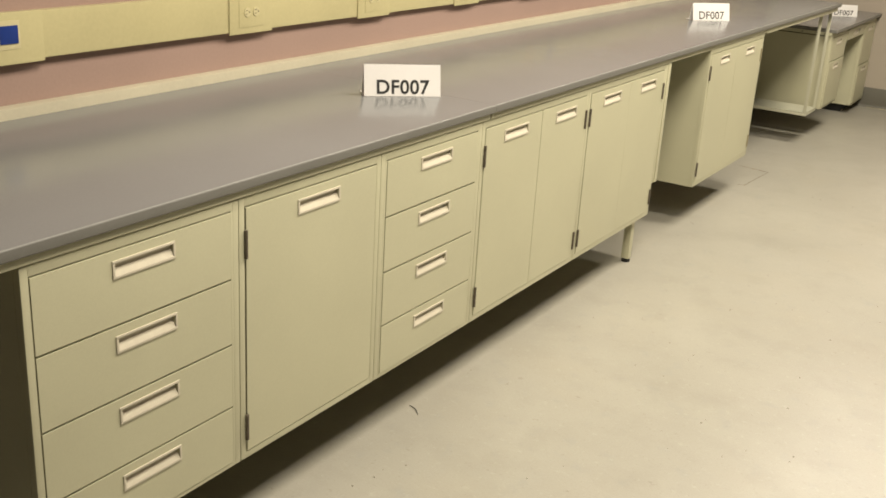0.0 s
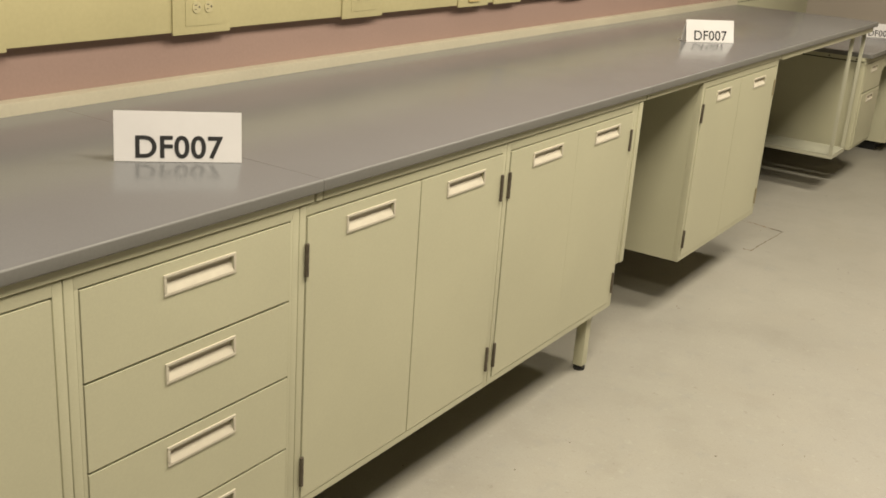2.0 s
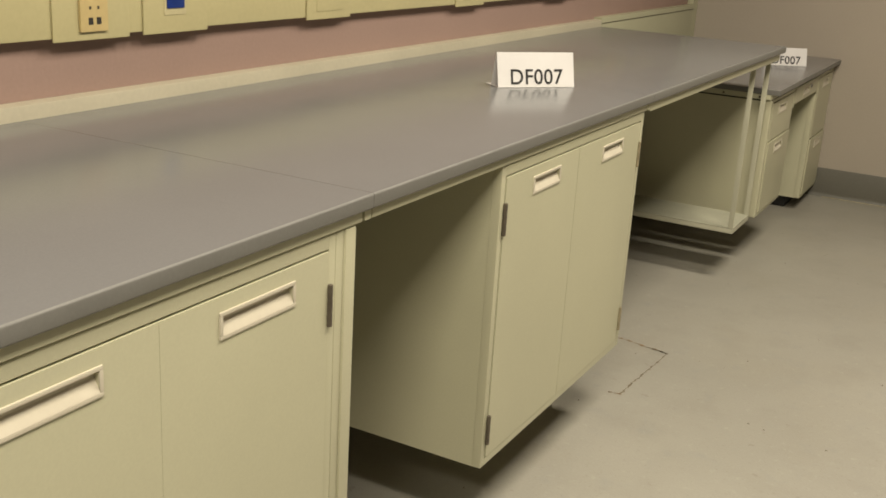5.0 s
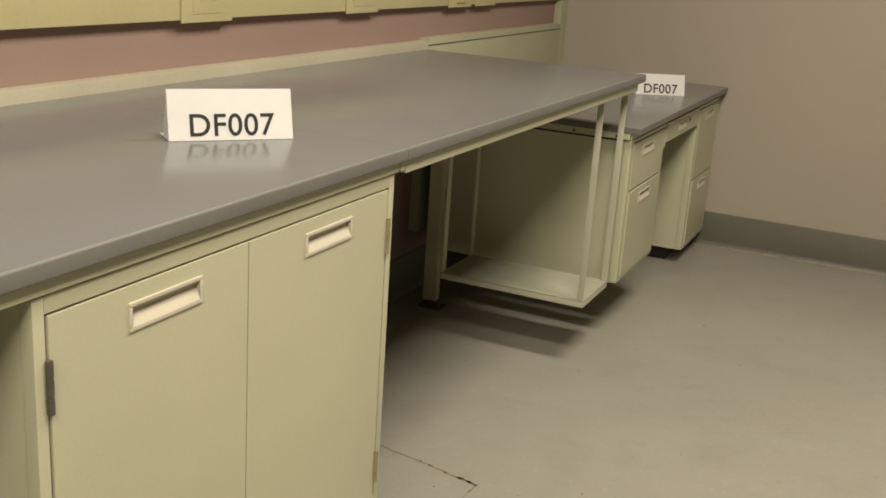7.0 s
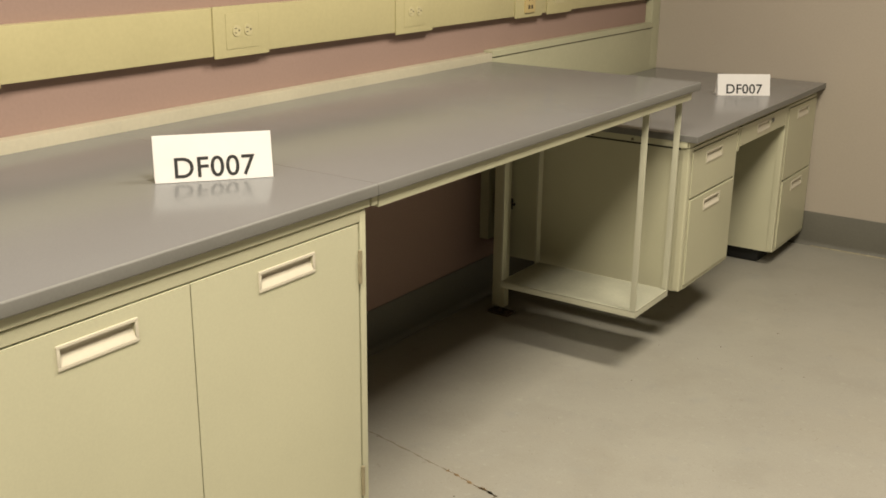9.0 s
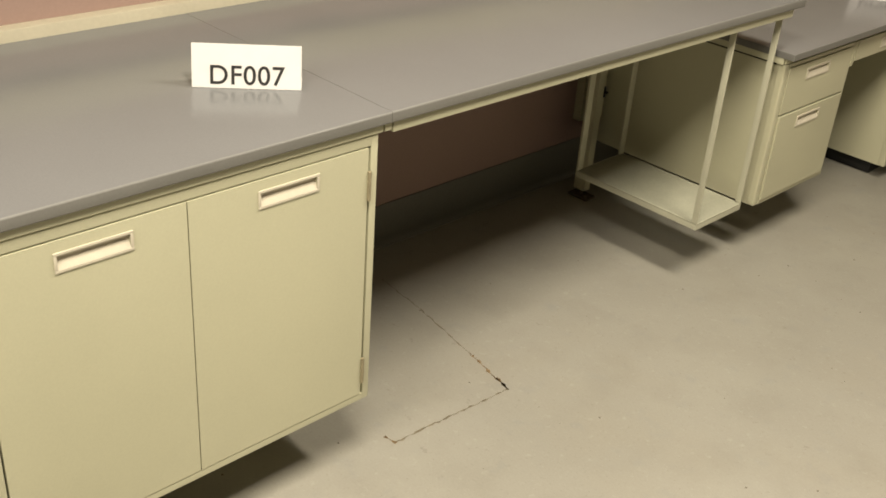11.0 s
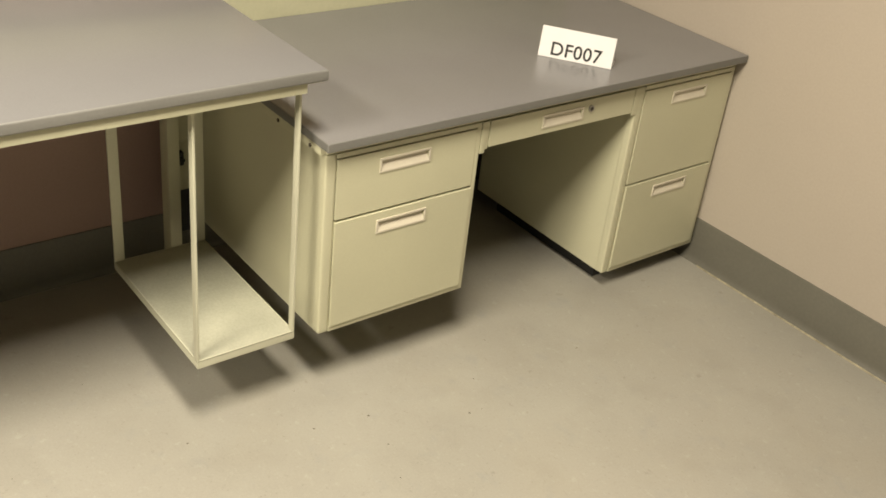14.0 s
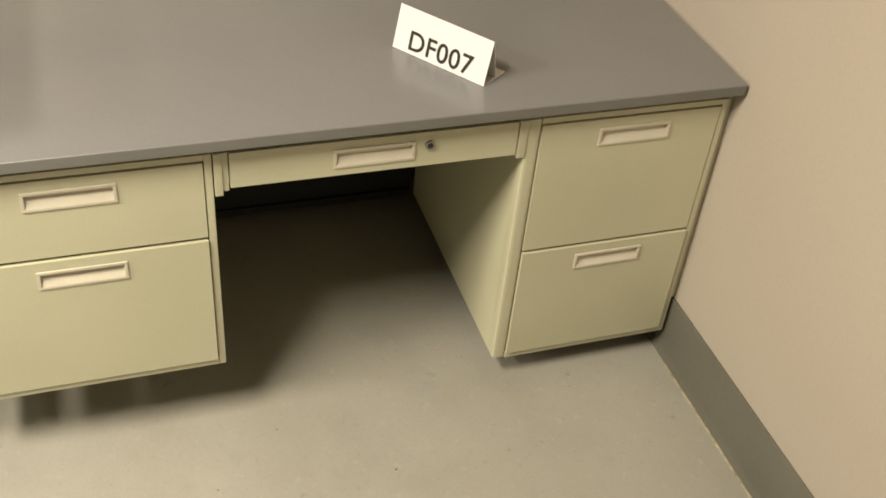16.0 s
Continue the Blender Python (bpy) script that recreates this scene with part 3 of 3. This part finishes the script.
bm = solid(bmesh.new(), WALL_X, WALL_X + 0.0265, -2.6, NORTH_Y - 0.001, RZ0 + 0.004, RZ1 - 0.004, 0.003)
part("channel", bm, M_RACEWAY, rw)


def duplex(parent, x, y, z):
    """Two round receptacles with slots."""
    for s in (-1, 1):
        yy = y + s * 0.021
        bm = rod(bmesh.new(), (x, yy, z), (x + 0.002, yy, z), 0.0150, 20)
        rc = part("receptacle", bm, M_PLATE, parent)
        bm = bmesh.new()
        solid(bm, x + 0.002, x + 0.0024, yy - 0.0085, yy + 0.0005, z + 0.0045, z + 0.0065)
        solid(bm, x + 0.002, x + 0.0024, yy - 0.0085, yy - 0.0015, z - 0.0065, z - 0.0045)
        rod(bm, (x + 0.002, yy + 0.008, z), (x + 0.0024, yy + 0.008, z), 0.0028, 8)
        part("slot", bm, M_SLOT, rc)


def cover(y, kind, half=0.100):
    bm = solid(bmesh.new(), WALL_X + 0.0268, WALL_X + 0.0312, y - half, y + half, RZ0 - 0.003, RZ1 - 0.001, 0.003)
    c = part("outlet_cover", bm, M_RACEWAY, rw)
    x = WALL_X + 0.0313
    if kind == "duplex":
        bm = solid(bmesh.new(), x, x + 0.0012, y - 0.058, y + 0.062, RZ0 + 0.018, RZ1 - 0.020, 0.001)
        part("faceplate", bm, M_RACEWAY, c)
        duplex(c, x + 0.0013, y, (RZ0 + RZ1) / 2)
    else:
        bm = solid(bmesh.new(), x, x + 0.006, y - 0.036, y + 0.036, RZ0 + 0.014, RZ1 - 0.008, 0.002)
        q = part("jack_plate", bm, M_JACK, c, "tan jack plate with dark slots")
        bm = bmesh.new()
        for a in (-0.016, 0.005):
            solid(bm, x + 0.0061, x + 0.0065, y + a, y + a + 0.012, RZ0 + 0.028, RZ0 + 0.042)
            solid(bm, x + 0.0061, x + 0.0065, y + a + 0.003, y + a + 0.008, RZ0 + 0.058, RZ0 + 0.064)
        part("slot", bm, M_SLOT, q)
        yb = y + 0.235
        bm = solid(bmesh.new(), WALL_X + 0.0268, WALL_X + 0.0312, yb - 0.095, yb + 0.105, RZ0 - 0.003, RZ1 - 0.001, 0.003)
        q = part("outlet_cover", bm, M_RACEWAY, rw)
        bm = solid(bmesh.new(), x, x + 0.0012, yb - 0.034, yb + 0.034, RZ0 + 0.036, RZ1 - 0.022, 0.0005)
        part("blank_plate", bm, M_PLATE, q)
        bm = solid(bmesh.new(), x + 0.0013, x + 0.0035, yb - 0.027, yb + 0.027, RZ0 + 0.050, RZ1 - 0.034, 0.001)
        part("blue_cap", bm, M_BLUE, q, "bright blue plastic cap")


for y in (-0.45, 1.38, 2.05, 2.72, 4.18, 4.99, 5.76):
    cover(y, "duplex")
for y in (0.25, 3.36, 6.49):
    cover(y, "jack", 0.10)


# ---------------------------------------------------------------- tent signs
def tent_sign(x, y, z, heading, weight=0.0005, size=1.0, lean=14):
    """A folded white card with DF007 on its leaning face. heading: degrees about z of the face's left-to-right direction."""
    t_ = thing("tent_sign", x, y, z, "folded white card sign lettered DF007 on the worktop", "sign", "tent signs")
    w, h, th = 0.226 * size, 0.092 * size, 0.0009
    a = radians(lean)
    dy, dz = h * math.sin(a), h * math.cos(a)
    parts = []

    def sheet(name, pts):
        bm = bmesh.new()
        n = (Vector(pts[1]) - Vector(pts[0])).cross(Vector(pts[2]) - Vector(pts[1])).normalized() * th
        front = [bm.verts.new(p) for p in pts]
        back = [bm.verts.new(Vector(p) - n) for p in pts]
        bm.faces.new(front), bm.faces.new(back[::-1])
        for i in range(4):
            j = (i + 1) % 4
            bm.faces.new((front[j], front[i], back[i], back[j]))
        parts.append(part(name, bm, M_CARD, None, smooth=False))

    e = 0.001
    sheet("front_panel", [(-w / 2, 0, e), (w / 2, 0, e), (w / 2, dy, dz), (-w / 2, dy, dz)])
    sheet("back_panel", [(w / 2, dy * 2.0, e), (-w / 2, dy * 2.0, e), (-w / 2, dy + 0.001, dz), (w / 2, dy + 0.001, dz)])
    sheet("base_flap", [(-w / 2, 0.0015, e), (w / 2, 0.0015, e), (w / 2, dy * 2 + 0.03, e + 0.0012), (-w / 2, dy * 2 + 0.03, e + 0.0012)])
    cu = bpy.data.curves.new("lettering", "FONT")
    cu.body, cu.size, cu.align_x, cu.align_y, cu.extrude, cu.offset, cu.space_character = "DF007", 0.0560 * size, "CENTER", "BOTTOM_BASELINE", 0.0001, weight, 1.05
    tmp = new("lettering_curve", cu)
    bpy.context.view_layer.update()
    me = bpy.data.meshes.new_from_object(tmp.evaluated_get(bpy.context.evaluated_depsgraph_get()))
    bpy.data.objects.remove(tmp)
    me.materials.clear()
    me.materials.append(M_INK)
    txt = new("lettering", me)
    txt["label"] = "black lettering DF007"
    face = Matrix.Translation((0, 0.0085 * math.sin(a) - 0.0006, e + 0.0085 * math.cos(a))) @ Matrix.Rotation(radians(90 - lean), 4, "X")
    root = pose(x, y, z, 0, 0, heading)
    t_.matrix_world = root
    for o, m in [(q, Matrix()) for q in parts] + [(txt, face)]:
        o.parent = t_
        o.matrix_basis = m
    return t_


# heading: the direction from the card's left edge to its right edge, seen from the room
tent_sign(0.488, 1.480, TOP_Z, 46.0, 0.0012, 1.07)
tent_sign(0.490, 4.372, TOP_Z, 52.0)
tent_sign(0.590, 7.138, DTOP, 36.0, 0.0007, 0.94)


# ---------------------------------------------------------------- floor marks
def crack(points, width, mat, name):
    """A ragged narrow strip along a line on the floor."""
    bm = bmesh.new()
    last = None
    rnd = random.Random(5)
    for (ax, ay), (bx, by) in zip(points, points[1:]):
        n = max(3, int(math.hypot(bx - ax, by - ay) / 0.012))
        for i in range(n + 1):
            f = i / n
            px, py = ax + (bx - ax) * f + rnd.uniform(-0.0025, 0.0025), ay + (by - ay) * f + rnd.uniform(-0.0025, 0.0025)
            w = width * rnd.choice((0.15, 0.3, 0.6, 1.0, 1.2)) / 2
            dx, dy = -(by - ay), bx - ax
            l = math.hypot(dx, dy)
            cur = [bm.verts.new((px + dx / l * w, py + dy / l * w, 0.0007)), bm.verts.new((px - dx / l * w, py - dy / l * w, 0.0007))]
            if last:
                bm.faces.new((last[0], last[1], cur[1], cur[0]))
            last = cur
    bmesh.ops.recalc_face_normals(bm, faces=bm.faces)
    if bm.faces[0].normal.z < 0:
        bmesh.ops.reverse_faces(bm, faces=bm.faces[:])
    return part(name, bm, mat, floor)


crack([(0.10, 5.125), (0.30, 5.105), (0.58, 5.055)], 0.004, M_PATCH, "crack")
crack([(0.58, 5.055), (0.757, 5.020)], 0.011, M_CRACK, "crack")
crack([(0.757, 5.020), (0.744, 4.82), (0.735, 4.625)], 0.006, M_PATCH, "crack")
crack([(0.737, 4.628), (0.70, 4.620)], 0.010, M_CRACK, "crack")
crack([(0.700, 5.030), (0.759, 5.019)], 0.012, M_CRACK, "crack")

# scrap of wire on the floor
sw = bmesh.new()
pts = [(0.706 + 0.0085 * i, 1.275 - 0.005 * i + 0.006 * math.sin(i * 0.55), 0.0012 + 0.002 * math.sin(i * 0.5) ** 2) for i in range(7)]
for a, b in zip(pts, pts[1:]):
    rod(sw, a, b, 0.0012, 6)
tagged(part("wire_scrap", sw, M_BLACK), "thin dark scrap of wire lying on the floor", "debris")

# specks of dirt
dirt = bmesh.new()
rnd = random.Random(3)
for i in range(170):
    px, py, r = rnd.uniform(0.3, 2.6), rnd.uniform(-0.5, 7.4), rnd.uniform(0.0012, 0.0036)
    n = 6
    ring = [dirt.verts.new((px + r * rnd.uniform(0.5, 1.3) * math.cos(k * math.tau / n), py + r * rnd.uniform(0.5, 1.3) * math.sin(k * math.tau / n), 0.0006)) for k in range(n)]
    tip = dirt.verts.new((px, py, 0.0006 + r * 0.5))
    for k in range(n):
        dirt.faces.new((ring[k], ring[(k + 1) % n], tip))
tagged(part("floor_specks", dirt, M_DUST, smooth=False), "scattered dark specks of dirt on the floor", "dirt", kind="stuff")
